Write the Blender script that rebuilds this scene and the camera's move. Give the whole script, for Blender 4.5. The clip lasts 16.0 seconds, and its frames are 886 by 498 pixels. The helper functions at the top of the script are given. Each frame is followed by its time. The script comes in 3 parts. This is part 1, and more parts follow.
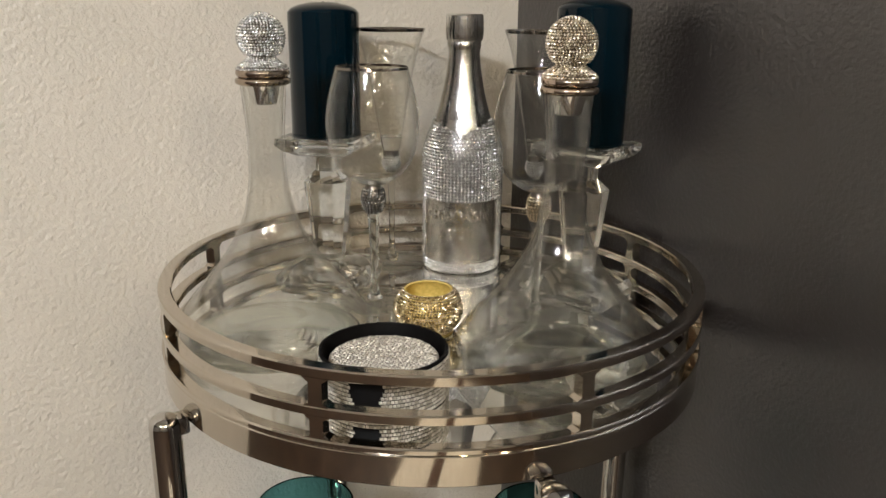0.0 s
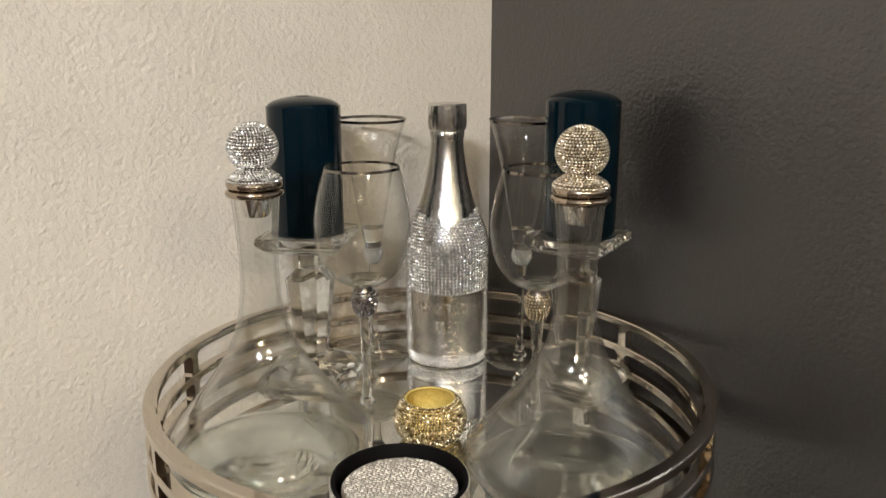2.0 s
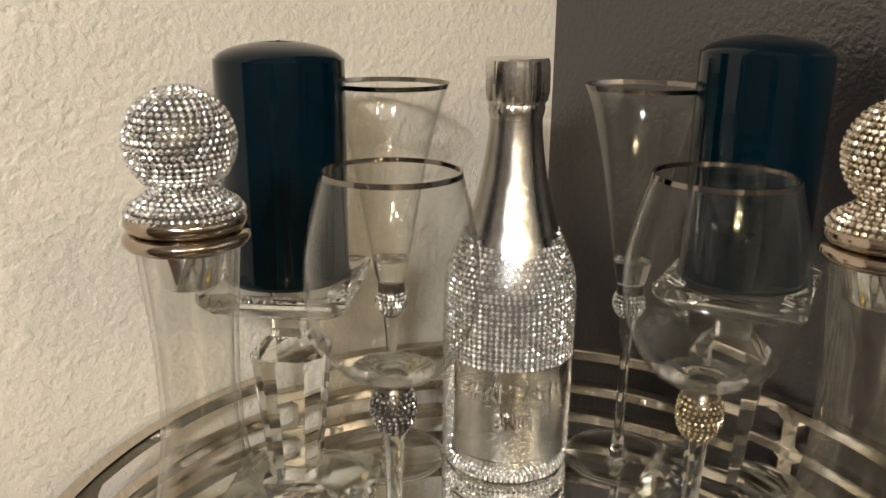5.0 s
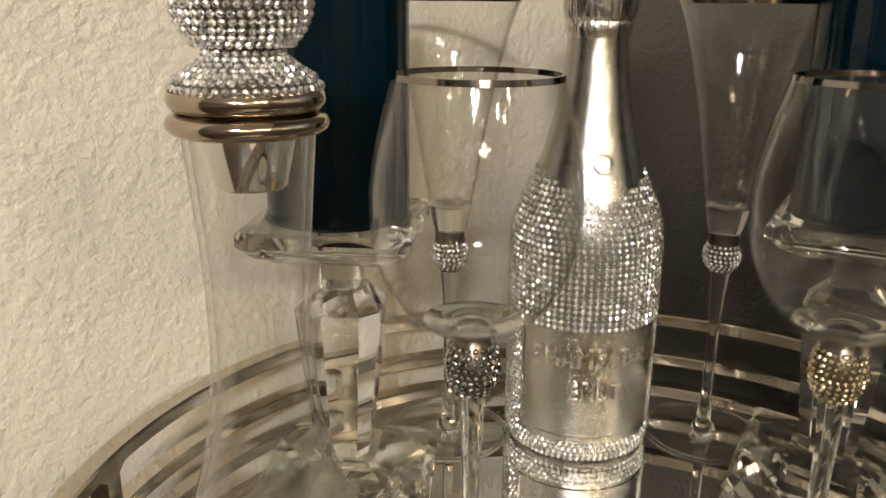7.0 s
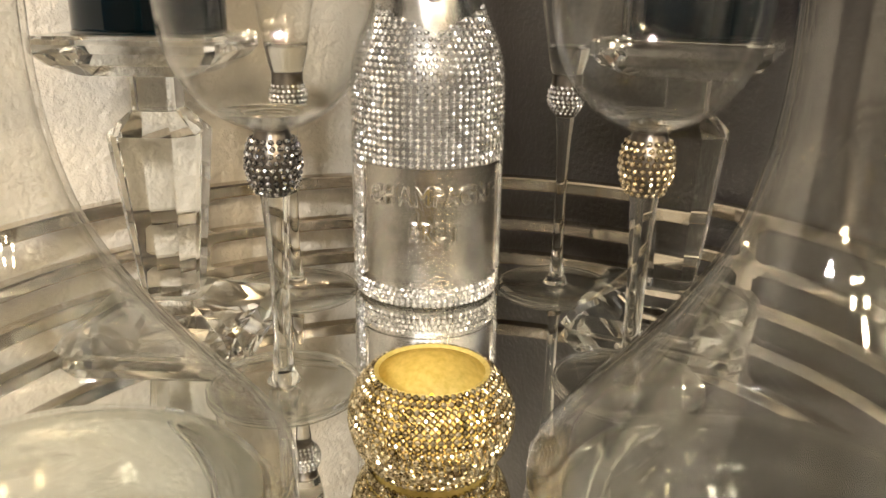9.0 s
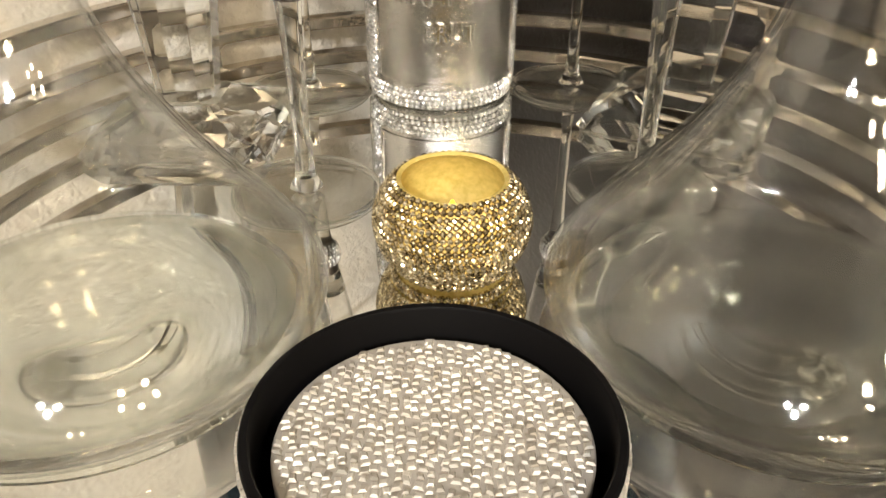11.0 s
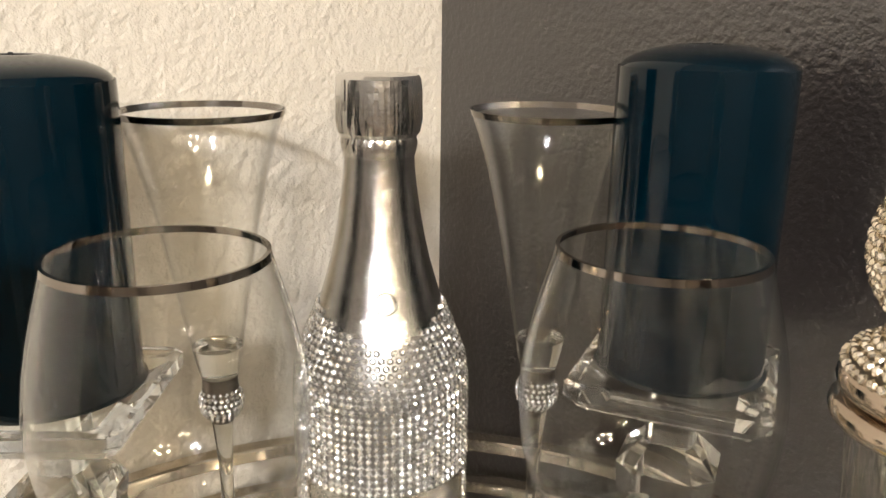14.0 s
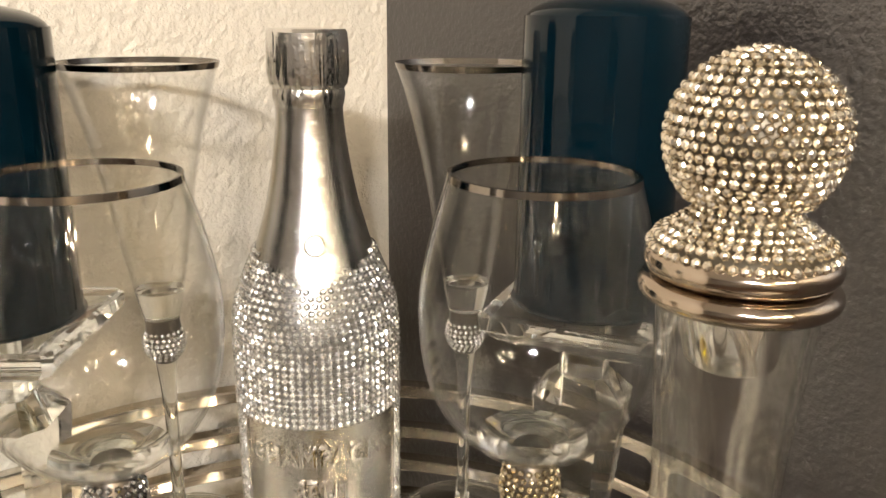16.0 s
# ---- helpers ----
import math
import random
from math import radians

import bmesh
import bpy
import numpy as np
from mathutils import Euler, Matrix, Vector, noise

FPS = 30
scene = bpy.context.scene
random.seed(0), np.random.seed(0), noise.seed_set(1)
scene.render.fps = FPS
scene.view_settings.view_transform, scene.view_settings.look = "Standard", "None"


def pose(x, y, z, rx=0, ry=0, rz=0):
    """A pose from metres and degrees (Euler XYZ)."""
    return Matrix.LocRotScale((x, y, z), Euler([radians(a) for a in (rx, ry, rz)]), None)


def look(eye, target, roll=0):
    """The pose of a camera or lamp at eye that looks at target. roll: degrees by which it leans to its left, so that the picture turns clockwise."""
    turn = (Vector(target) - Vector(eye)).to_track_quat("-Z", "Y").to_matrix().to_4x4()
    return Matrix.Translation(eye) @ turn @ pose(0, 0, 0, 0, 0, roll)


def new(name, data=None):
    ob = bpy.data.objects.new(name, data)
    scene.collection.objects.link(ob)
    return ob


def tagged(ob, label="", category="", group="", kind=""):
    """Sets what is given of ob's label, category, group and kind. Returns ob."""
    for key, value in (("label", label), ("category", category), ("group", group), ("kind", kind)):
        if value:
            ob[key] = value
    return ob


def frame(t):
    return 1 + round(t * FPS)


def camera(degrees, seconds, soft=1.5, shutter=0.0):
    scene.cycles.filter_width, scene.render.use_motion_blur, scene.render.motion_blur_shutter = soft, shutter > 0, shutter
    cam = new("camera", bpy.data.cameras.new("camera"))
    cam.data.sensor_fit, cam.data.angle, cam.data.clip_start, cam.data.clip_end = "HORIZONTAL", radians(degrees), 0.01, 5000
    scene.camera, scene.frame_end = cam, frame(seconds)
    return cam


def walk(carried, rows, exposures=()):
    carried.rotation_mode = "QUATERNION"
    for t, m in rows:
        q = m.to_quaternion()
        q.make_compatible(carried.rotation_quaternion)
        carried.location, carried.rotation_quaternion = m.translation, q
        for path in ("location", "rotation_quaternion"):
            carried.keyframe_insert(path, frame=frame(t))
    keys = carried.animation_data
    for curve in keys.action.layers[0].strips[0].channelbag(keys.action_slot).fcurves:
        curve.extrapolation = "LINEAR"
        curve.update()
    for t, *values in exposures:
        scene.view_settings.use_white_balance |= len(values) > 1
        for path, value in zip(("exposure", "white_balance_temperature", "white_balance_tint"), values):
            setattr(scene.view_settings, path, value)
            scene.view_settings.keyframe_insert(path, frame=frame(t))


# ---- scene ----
cam = camera(57.3, 16.0)
PATH = [
    (0, (0.207, -0.947, 1.115), (-0.24, 0.913, 0.532), 0.6),
    (0.5, (0.215, -0.954, 1.142), (-0.276, 0.91, 0.608), 0.3),
    (1, (0.213, -0.943, 1.155), (-0.267, 0.928, 0.638), 0.4),
    (1.5, (0.175, -0.928, 1.164), (-0.282, 0.959, 0.68), 0.0),
    (2, (0.13, -0.913, 1.171), (-0.148, 1.004, 0.671), 0.0),
    (2.5, (0.066, -0.917, 1.175), (0.054, 1.02, 0.681), 0.2),
    (3, (0.015, -0.914, 1.177), (0.146, 1.015, 0.662), 0.7),
    (3.5, (0.013, -0.856, 1.164), (0.112, 1.07, 0.632), 0.7),
    (4, (0.03, -0.738, 1.165), (-0.123, 1.182, 0.624), 0.4),
    (4.2, (0.046, -0.691, 1.159), (-0.203, 1.214, 0.602), 0.8),
    (6.3, (-0.082, -0.502, 1.101), (-0.102, 1.409, 0.511), 0.4),
    (6.5, (-0.074, -0.5, 1.093), (-0.128, 1.408, 0.498), 0.7),
    (7, (-0.043, -0.507, 1.081), (-0.218, 1.398, 0.5), 0.5),
    (7.5, (-0.009, -0.514, 1.064), (-0.15, 1.397, 0.491), 0.7),
    (8, (0.019, -0.51, 1.046), (-0.056, 1.405, 0.475), 0.9),
    (8.5, (0.034, -0.51, 1.01), (-0.007, 1.403, 0.428), 1.1),
    (9, (0.029, -0.516, 0.991), (-0.029, 1.389, 0.385), 0.8),
    (9.5, (0.014, -0.522, 0.981), (-0.052, 1.312, 0.187), 0.8),
    (9.7, (0.012, -0.523, 0.981), (-0.065, 1.27, 0.098), 0.8),
    (11.8, (0.028, -0.506, 1.035), (-0.016, 1.174, -0.05), -0.3),
    (12, (0.026, -0.5, 1.047), (-0.012, 1.19, -0.021), -0.3),
    (12.5, (0.025, -0.473, 1.089), (0.011, 1.206, 0.003), 0.4),
    (13, (0.022, -0.451, 1.109), (0.005, 1.323, 0.187), -0.1),
    (13.5, (0.016, -0.43, 1.128), (0.005, 1.423, 0.375), 0.1),
    (14, (0.034, -0.414, 1.13), (0.043, 1.509, 0.58), 0.7),
    (14.5, (0.052, -0.412, 1.137), (0.049, 1.527, 0.65), 1.1),
    (15, (0.057, -0.425, 1.137), (0.061, 1.505, 0.612), 1.4),
    (15.5, (0.071, -0.43, 1.12), (0.117, 1.489, 0.559), 0.9),
    (16, (0.07, -0.446, 1.112), (0.096, 1.472, 0.548), 0.6),
]
walk(cam, [(t, look(eye, target, roll)) for t, eye, target, roll in PATH],
     exposures=[(0, -0.43, 5800, 7), (2.0, -0.31, 5850, 7), (3.5, -0.13, 5950, 7), (4.2, -0.18, 6000, 7), (6.3, -0.26, 6400, 7), (7.0, -0.26, 6400, 7), (9.0, 0.29, 6500, 7), (9.7, 0.27, 6500, 7), (12.0, 0.32, 6000, 7), (13.5, 0.35, 6050, 9), (16.0, 0.45, 6350, 9)])


# ---- light ----
TRAY_Z = 0.80
scene.cycles.max_bounces, scene.cycles.transmission_bounces, scene.cycles.glossy_bounces, scene.cycles.transparent_max_bounces = 40, 40, 24, 40
world = bpy.data.worlds.new("world")
world.use_nodes = True
world.node_tree.nodes["Background"].inputs[0].default_value = (0.30, 0.28, 0.25, 1)
world.node_tree.nodes["Background"].inputs[1].default_value = 0.12
scene.world = world


def point_lamp(x, y, z, watts, colour=(1.0, 0.955, 0.86), radius=0.045):
    data = bpy.data.lights.new("bulb_light", "POINT")
    data.energy, data.color, data.shadow_soft_size = watts, colour, radius
    ob = new("bulb_light", data)
    ob.location = (x, y, z)
    return ob


# assumed ceiling clusters, out of view: centre x, y, height, bulbs, ring radius, watts each, bulb radius, colour
WHITE, SOFT, WARM = (1.0, 0.965, 0.93), (1.0, 0.82, 0.56), (1.0, 0.78, 0.48)
# the first follows cast shadows; the other two are added for fill and glints
CLUSTERS = [(-0.10, -2.50, 2.12, 3, 0.15, 80, 0.045, WHITE), (1.35, -2.2, 2.16, 5, 0.36, 20, 0.05, SOFT), (0.7, -4.0, 2.18, 4, 0.3, 34, 0.05, WARM)]
BULBS = [(cx + ring * math.cos(2 * math.pi * k / n + 0.4), cy + ring * math.sin(2 * math.pi * k / n + 0.4), cz, watts, size, colour)
         for cx, cy, cz, n, ring, watts, size, colour in CLUSTERS for k in range(n)]
for bx, by, bz, watts, size, colour in BULBS:
    point_lamp(bx, by, bz, watts, colour, size)


# ---- materials ----
def material(name, colour=(0.8, 0.8, 0.8), rough=0.5, metal=0.0, **inputs):
    m = bpy.data.materials.new(name)
    m.use_nodes = True
    b = m.node_tree.nodes["Principled BSDF"]
    b.inputs["Base Color"].default_value = (*colour, 1)
    b.inputs["Roughness"].default_value = rough
    b.inputs["Metallic"].default_value = metal
    for key, value in inputs.items():
        b.inputs[key.replace("_", " ")].default_value = value
    return m


def noise_node(m, scale, detail=4.0, rough=0.55):
    n = m.node_tree.nodes.new("ShaderNodeTexNoise")
    co = m.node_tree.nodes.new("ShaderNodeTexCoord")
    n.inputs["Scale"].default_value = scale
    n.inputs["Detail"].default_value = detail
    n.inputs["Roughness"].default_value = rough
    m.node_tree.links.new(co.outputs["Object"], n.inputs["Vector"])
    return n


def vary(m, scale, low, high, socket="Base Color", detail=4.0):
    """Lets a noise run a socket between two colours or two values."""
    n = noise_node(m, scale, detail)
    ramp = m.node_tree.nodes.new("ShaderNodeValToRGB")
    ramp.color_ramp.elements[0].position, ramp.color_ramp.elements[1].position = 0.35, 0.65
    to4 = lambda c: (*c, 1) if isinstance(c, tuple) else (c, c, c, 1)
    ramp.color_ramp.elements[0].color, ramp.color_ramp.elements[1].color = to4(low), to4(high)
    m.node_tree.links.new(n.outputs["Fac"], ramp.inputs[0])
    m.node_tree.links.new(ramp.outputs[0], m.node_tree.nodes["Principled BSDF"].inputs[socket])


def relief(m, *layers):
    """Bump from noises: (scale, strength, distance)."""
    last = None
    for scale, strength, distance in layers:
        n = noise_node(m, scale, 3.0)
        b = m.node_tree.nodes.new("ShaderNodeBump")
        b.inputs["Strength"].default_value, b.inputs["Distance"].default_value = strength, distance
        m.node_tree.links.new(n.outputs["Fac"], b.inputs["Height"])
        if last:
            m.node_tree.links.new(last.outputs[0], b.inputs["Normal"])
        last = b
    m.node_tree.links.new(last.outputs[0], m.node_tree.nodes["Principled BSDF"].inputs["Normal"])


light_paint = material("light_paint", (0.62, 0.56, 0.48), 0.55)
vary(light_paint, 6, (0.60, 0.545, 0.465), (0.64, 0.58, 0.50))
relief(light_paint, (150, 0.9, 0.0036), (60, 0.25, 0.003))
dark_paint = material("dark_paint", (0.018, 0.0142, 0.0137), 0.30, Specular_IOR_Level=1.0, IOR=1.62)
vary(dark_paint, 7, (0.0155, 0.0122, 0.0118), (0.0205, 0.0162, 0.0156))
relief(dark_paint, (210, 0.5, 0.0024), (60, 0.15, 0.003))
# walls out of view, toned dark so the glass and metal reflect less
unseen_wall_dark = material("unseen_wall_dark", (0.12, 0.105, 0.092), 0.6)
vary(unseen_wall_dark, 5, (0.108, 0.094, 0.082), (0.132, 0.116, 0.102))
ceiling_paint = material("ceiling_paint", (0.72, 0.70, 0.66), 0.8)
vary(ceiling_paint, 5, (0.70, 0.68, 0.64), (0.74, 0.72, 0.68))
floor_wood = material("floor_wood", (0.10, 0.06, 0.035), 0.4)
vary(floor_wood, 9, (0.03, 0.017, 0.010), (0.06, 0.036, 0.022))

chrome = material("warm_chrome", (0.57, 0.515, 0.44), 0.05, 1.0)
vary(chrome, 35, 0.04, 0.09, "Roughness")
leg_chrome = material("polished_chrome", (0.55, 0.53, 0.50), 0.05, 1.0)
mirror = material("mirror_glass", (0.90, 0.90, 0.88), 0.015, 1.0)
vary(mirror, 60, 0.008, 0.03, "Roughness")
silver = material("silver_foil", (0.62, 0.605, 0.58), 0.2, 1.0)
vary(silver, 90, 0.11, 0.17, "Roughness")
relief(silver, (1100, 0.5, 0.0004), (160, 0.2, 0.0005))
foil = material("crumpled_foil", (0.74, 0.72, 0.69), 0.2, 1.0)
relief(foil, (260, 0.35, 0.0012))
letter_foil = material("polished_foil", (0.80, 0.785, 0.76), 0.1, 1.0)


def stone_material(name, dull, bright, rough):
    """Foil-backed rhinestones: each stone has its own tone."""
    m = material(name, bright, rough, 1.0)
    t = m.node_tree
    geo, info = t.nodes.new("ShaderNodeNewGeometry"), t.nodes.new("ShaderNodeObjectInfo")
    add, wrap_on = t.nodes.new("ShaderNodeMath"), t.nodes.new("ShaderNodeMath")
    add.operation, wrap_on.operation = "ADD", "FRACT"
    t.links.new(geo.outputs["Random Per Island"], add.inputs[0])
    t.links.new(info.outputs["Random"], add.inputs[1])
    t.links.new(add.outputs[0], wrap_on.inputs[0])
    ramp = t.nodes.new("ShaderNodeValToRGB")
    ramp.color_ramp.elements[0].color, ramp.color_ramp.elements[1].color = (*dull, 1), (*bright, 1)
    ramp.color_ramp.elements[0].position, ramp.color_ramp.elements[1].position = 0.1, 0.9
    t.links.new(wrap_on.outputs[0], ramp.inputs[0])
    t.links.new(ramp.outputs[0], t.nodes["Principled BSDF"].inputs["Base Color"])
    return m


stone_silver = stone_material("silver_rhinestone", (0.64, 0.635, 0.63), (0.96, 0.96, 0.96), 0.27)
stone_gold = stone_material("gold_rhinestone", (0.40, 0.32, 0.18), (0.88, 0.78, 0.56), 0.2)
stone_grey = stone_material("smoky_rhinestone", (0.30, 0.30, 0.31), (0.62, 0.62, 0.64), 0.12)
stone_champagne = stone_material("champagne_rhinestone", (0.50, 0.42, 0.29), (0.74, 0.65, 0.49), 0.17)
stone_pale = stone_material("pale_gold_rhinestone", (0.56, 0.49, 0.38), (0.95, 0.89, 0.78), 0.24)
gold_glass = material("gold_lacquer", (0.62, 0.47, 0.13), 0.4, 0.0)
vary(gold_glass, 300, (0.55, 0.41, 0.10), (0.69, 0.53, 0.17))
relief(gold_glass, (420, 0.5, 0.0006))
wax_teal = material("teal_wax", (0.001, 0.008, 0.016), 0.10, 0.0, Specular_IOR_Level=0.22, Coat_Weight=0.15, Coat_Roughness=0.05)
vary(wax_teal, 25, (0.0003, 0.0052, 0.0092), (0.0005, 0.0068, 0.0120))
rim_metal = material("silver_rim", (0.25, 0.225, 0.20), 0.10, 1.0)
setting = material("stone_setting", (0.26, 0.25, 0.24), 0.4, 1.0)
knob_setting = material("knob_setting", (0.10, 0.085, 0.065), 0.45, 1.0)
knop_core = material("gunmetal_core", (0.16, 0.14, 0.12), 0.3, 1.0)
collar_metal = material("pewter_collar", (0.42, 0.35, 0.28), 0.12, 1.0)
plug_metal = material("stopper_plug", (0.85, 0.85, 0.86), 0.08, 1.0)
glitter = stone_material("silver_glitter", (0.38, 0.34, 0.28), (0.68, 0.63, 0.55), 0.5)
glitter.node_tree.nodes["Principled BSDF"].inputs["Metallic"].default_value = 0.45
glitter_net = material("glitter_backing", (0.40, 0.36, 0.31), 0.55, 0.1)
black_satin = material("black_satin", (0.004, 0.0035, 0.0035), 0.6, 0.0, Specular_IOR_Level=0.08)
wick_black = material("wick", (0.02, 0.02, 0.02), 0.9)
led_white = material("tealight_plastic", (0.75, 0.6, 0.3), 0.4)
teal_glass = material("teal_glass", (0.14, 0.36, 0.38), 0.03, 0.0, Transmission_Weight=1.0, IOR=1.45)
crystal = material("crystal", (0.97, 0.985, 0.97), 0.0, 0.0, Transmission_Weight=1.0, IOR=1.52)
shade_metal = material("shade_bronze", (0.16, 0.13, 0.10), 0.45, 1.0)
brushed = material("lamp_metal", (0.6, 0.58, 0.55), 0.3, 1.0)

flame_yellow = bpy.data.materials.new("led_flame")
flame_yellow.use_nodes = True
fb = flame_yellow.node_tree.nodes["Principled BSDF"]
fb.inputs["Base Color"].default_value = (1, 0.85, 0.05, 1)
fb.inputs["Emission Color"].default_value = (1, 0.78, 0.0, 1)
fb.inputs["Emission Strength"].default_value = 2.4


def thin_glass_material(name, tint, floor_gloss, rise=4.0):
    """Thin blown glass: clear, with Fresnel gloss."""
    m = bpy.data.materials.new(name)
    m.use_nodes = True
    t = m.node_tree
    t.nodes.clear()
    out = t.nodes.new("ShaderNodeOutputMaterial")
    mix = t.nodes.new("ShaderNodeMixShader")
    clear = t.nodes.new("ShaderNodeBsdfTransparent")
    clear.inputs[0].default_value = (*tint, 1)
    gloss = t.nodes.new("ShaderNodeBsdfGlossy")
    gloss.inputs["Roughness"].default_value = 0.03
    facing = t.nodes.new("ShaderNodeLayerWeight")
    facing.inputs[0].default_value = 0.5
    power = t.nodes.new("ShaderNodeMath")
    power.operation, power.inputs[1].default_value = "POWER", rise
    schlick = t.nodes.new("ShaderNodeMath")
    schlick.operation, schlick.inputs[1].default_value, schlick.inputs[2].default_value = "MULTIPLY_ADD", 0.9 - floor_gloss, floor_gloss
    t.links.new(facing.outputs["Facing"], power.inputs[0])
    t.links.new(power.outputs[0], schlick.inputs[0])
    t.links.new(schlick.outputs[0], mix.inputs[0])
    t.links.new(clear.outputs[0], mix.inputs[1])
    t.links.new(gloss.outputs[0], mix.inputs[2])
    t.links.new(mix.outputs[0], out.inputs[0])
    return m


thin_glass = thin_glass_material("blown_glass", (0.99, 0.99, 0.985), 0.028, 4.2)
decanter_glass = thin_glass_material("decanter_glass", (0.985, 0.985, 0.975), 0.065, 3.4)


# ---- mesh helpers ----
def finish(name, bm, mat, smooth=40):
    me = bpy.data.meshes.new(name)
    bmesh.ops.recalc_face_normals(bm, faces=bm.faces)
    bm.to_mesh(me)
    bm.free()
    me.materials.append(mat)
    if smooth:
        me.shade_smooth()
        me.set_sharp_from_angle(angle=radians(smooth))
    return me


def part(name, bm, mat, parent=None, label="", smooth=40):
    ob = new(name, finish(name, bm, mat, smooth))
    if parent:
        ob.parent = parent
    if label:
        ob["label"] = label
    return ob


def thing(name, x, y, z, label, category, group="", turn=0):
    ob = new(name)
    ob.matrix_basis = pose(x, y, z, 0, 0, turn)
    ob.empty_display_size = 0.02
    return tagged(ob, label, category, group)


def lathe(profile, seg=64, close=False):
    """A body of revolution round z from (radius, height) pairs."""
    bm = bmesh.new()
    rings = []
    for r, z in profile:
        if r < 1e-6:
            rings.append([bm.verts.new((0, 0, z))])
        else:
            rings.append([bm.verts.new((r * math.cos(2 * math.pi * i / seg), r * math.sin(2 * math.pi * i / seg), z)) for i in range(seg)])
    pairs = list(zip(rings, rings[1:]))
    if close:
        pairs.append((rings[-1], rings[0]))
    for a, b in pairs:
        for i in range(seg):
            j = (i + 1) % seg
            quad = [a[i % len(a)], a[j % len(a)], b[j % len(b)], b[i % len(b)]]
            quad = list(dict.fromkeys(quad))
            if len(quad) > 2:
                bm.faces.new(quad)
    return bm


def smooth_profile(points, steps=5):
    """Catmull-Rom through (radius, height) points."""
    out = []
    p = [points[0], *points, points[-1]]
    for i in range(1, len(p) - 2):
        for k in range(steps):
            t = k / steps
            out.append(tuple(0.5 * (2 * p[i][n] + (p[i + 1][n] - p[i - 1][n]) * t
                       + (2 * p[i - 1][n] - 5 * p[i][n] + 4 * p[i + 1][n] - p[i + 2][n]) * t * t
                       + (3 * p[i][n] - p[i - 1][n] - 3 * p[i + 1][n] + p[i + 2][n]) * t ** 3) for n in (0, 1)))
    out.append(points[-1])
    return [(max(r, 0.0), z) for r, z in out]


def shell(outer, wall, foot=None):
    """Closed glass wall: the outer profile, and back along it inside by the wall's thickness."""
    inner = []
    n = len(outer)
    for i in range(n - 1, -1, -1):
        a, b = outer[max(i - 1, 0)], outer[min(i + 1, n - 1)]
        tx, tz = b[0] - a[0], b[1] - a[1]
        d = math.hypot(tx, tz) or 1
        inner.append((max(outer[i][0] - wall * tz / d, 0.0), outer[i][1] + wall * tx / d))
    return outer + inner


def box(sx, sy, sz, x=0, y=0, z=0, bevel=0.0, bm=None):
    bm = bm or bmesh.new()
    made = bmesh.ops.create_cube(bm, size=1)["verts"]
    bmesh.ops.scale(bm, vec=(sx, sy, sz), verts=made)
    bmesh.ops.translate(bm, vec=(x, y, z), verts=made)
    if bevel:
        edges = list({e for v in made for e in v.link_edges})
        bmesh.ops.bevel(bm, geom=edges, offset=bevel, segments=2, affect="EDGES", profile=0.5)
    return bm


def ring_bar(r_out, r_in, z0, z1, bevel=0.0012, seg=160):
    """A flat-sided ring with eased edges."""
    b = bevel
    return lathe([(r_out - b, z0), (r_out, z0 + b), (r_out, z1 - b), (r_out - b, z1), (r_in + b, z1), (r_in, z1 - b), (r_in, z0 + b), (r_in + b, z0)], seg, close=True)


def torus_profile(r, z, a, b, n=14):
    return [(r + a * math.cos(2 * math.pi * i / n), z + b * math.sin(2 * math.pi * i / n)) for i in range(n)]


def stones(places, size, height=0.48, sides=6):
    """Faceted rhinestones on a surface, as one mesh: places are (point, normal)."""
    verts, faces = [], []
    for p, nrm in places:
        nrm = nrm.normalized()
        u = nrm.orthogonal().normalized()
        v = nrm.cross(u)
        base = len(verts)
        turn = random.random()
        tip = (random.random() - 0.5) * 0.10, (random.random() - 0.5) * 0.10
        for r, h in ((0.5, -0.1), (0.48, 0.16), (0.36, 0.36), (0.17, height)):
            for i in range(sides):
                a = 2 * math.pi * (i + turn) / sides
                q = p + (u * math.cos(a) + v * math.sin(a)) * (r * size) + nrm * (h * size)
                if h == height:
                    q += (u * tip[0] + v * tip[1]) * size
                verts.append(q)
        for k in (0, 1, 2):
            for i in range(sides):
                j = (i + 1) % sides
                faces.append((base + k * sides + i, base + k * sides + j, base + (k + 1) * sides + j, base + (k + 1) * sides + i))
        faces.append(tuple(base + 3 * sides + i for i in range(sides)))
    me = bpy.data.meshes.new("rhinestones")
    me.from_pydata([tuple(v) for v in verts], [], faces)
    return me


def stone_part(places, size, mat, parent, label, height=0.48, sides=6, single=0):
    """Rhinestones as one cover; up to `single` of those on the front stand by themselves."""
    front = []
    if single:
        order = sorted(range(len(places)), key=lambda i: places[i][1].normalized().y)
        front = set(order[:single])
        me = stones([(Vector((0, 0, 0)), Vector((0, 0, 1)))], size, height, sides)
        me.name = "rhinestone"
        me.materials.append(mat)
        for i in sorted(front):
            p, nrm = places[i]
            ob = new("rhinestone", me)
            ob.parent = parent
            ob.matrix_basis = Matrix.Translation(p) @ nrm.to_track_quat("Z", "Y").to_matrix().to_4x4() @ pose(0, 0, 0, random.uniform(-5, 5), random.uniform(-5, 5), random.uniform(0, 60))
    rest = stones([q for i, q in enumerate(places) if i not in front], size, height, sides)
    rest.materials.append(mat)
    ob = new("rhinestone_cover", rest)
    ob.parent = parent
    return tagged(ob, label, kind="stuff")


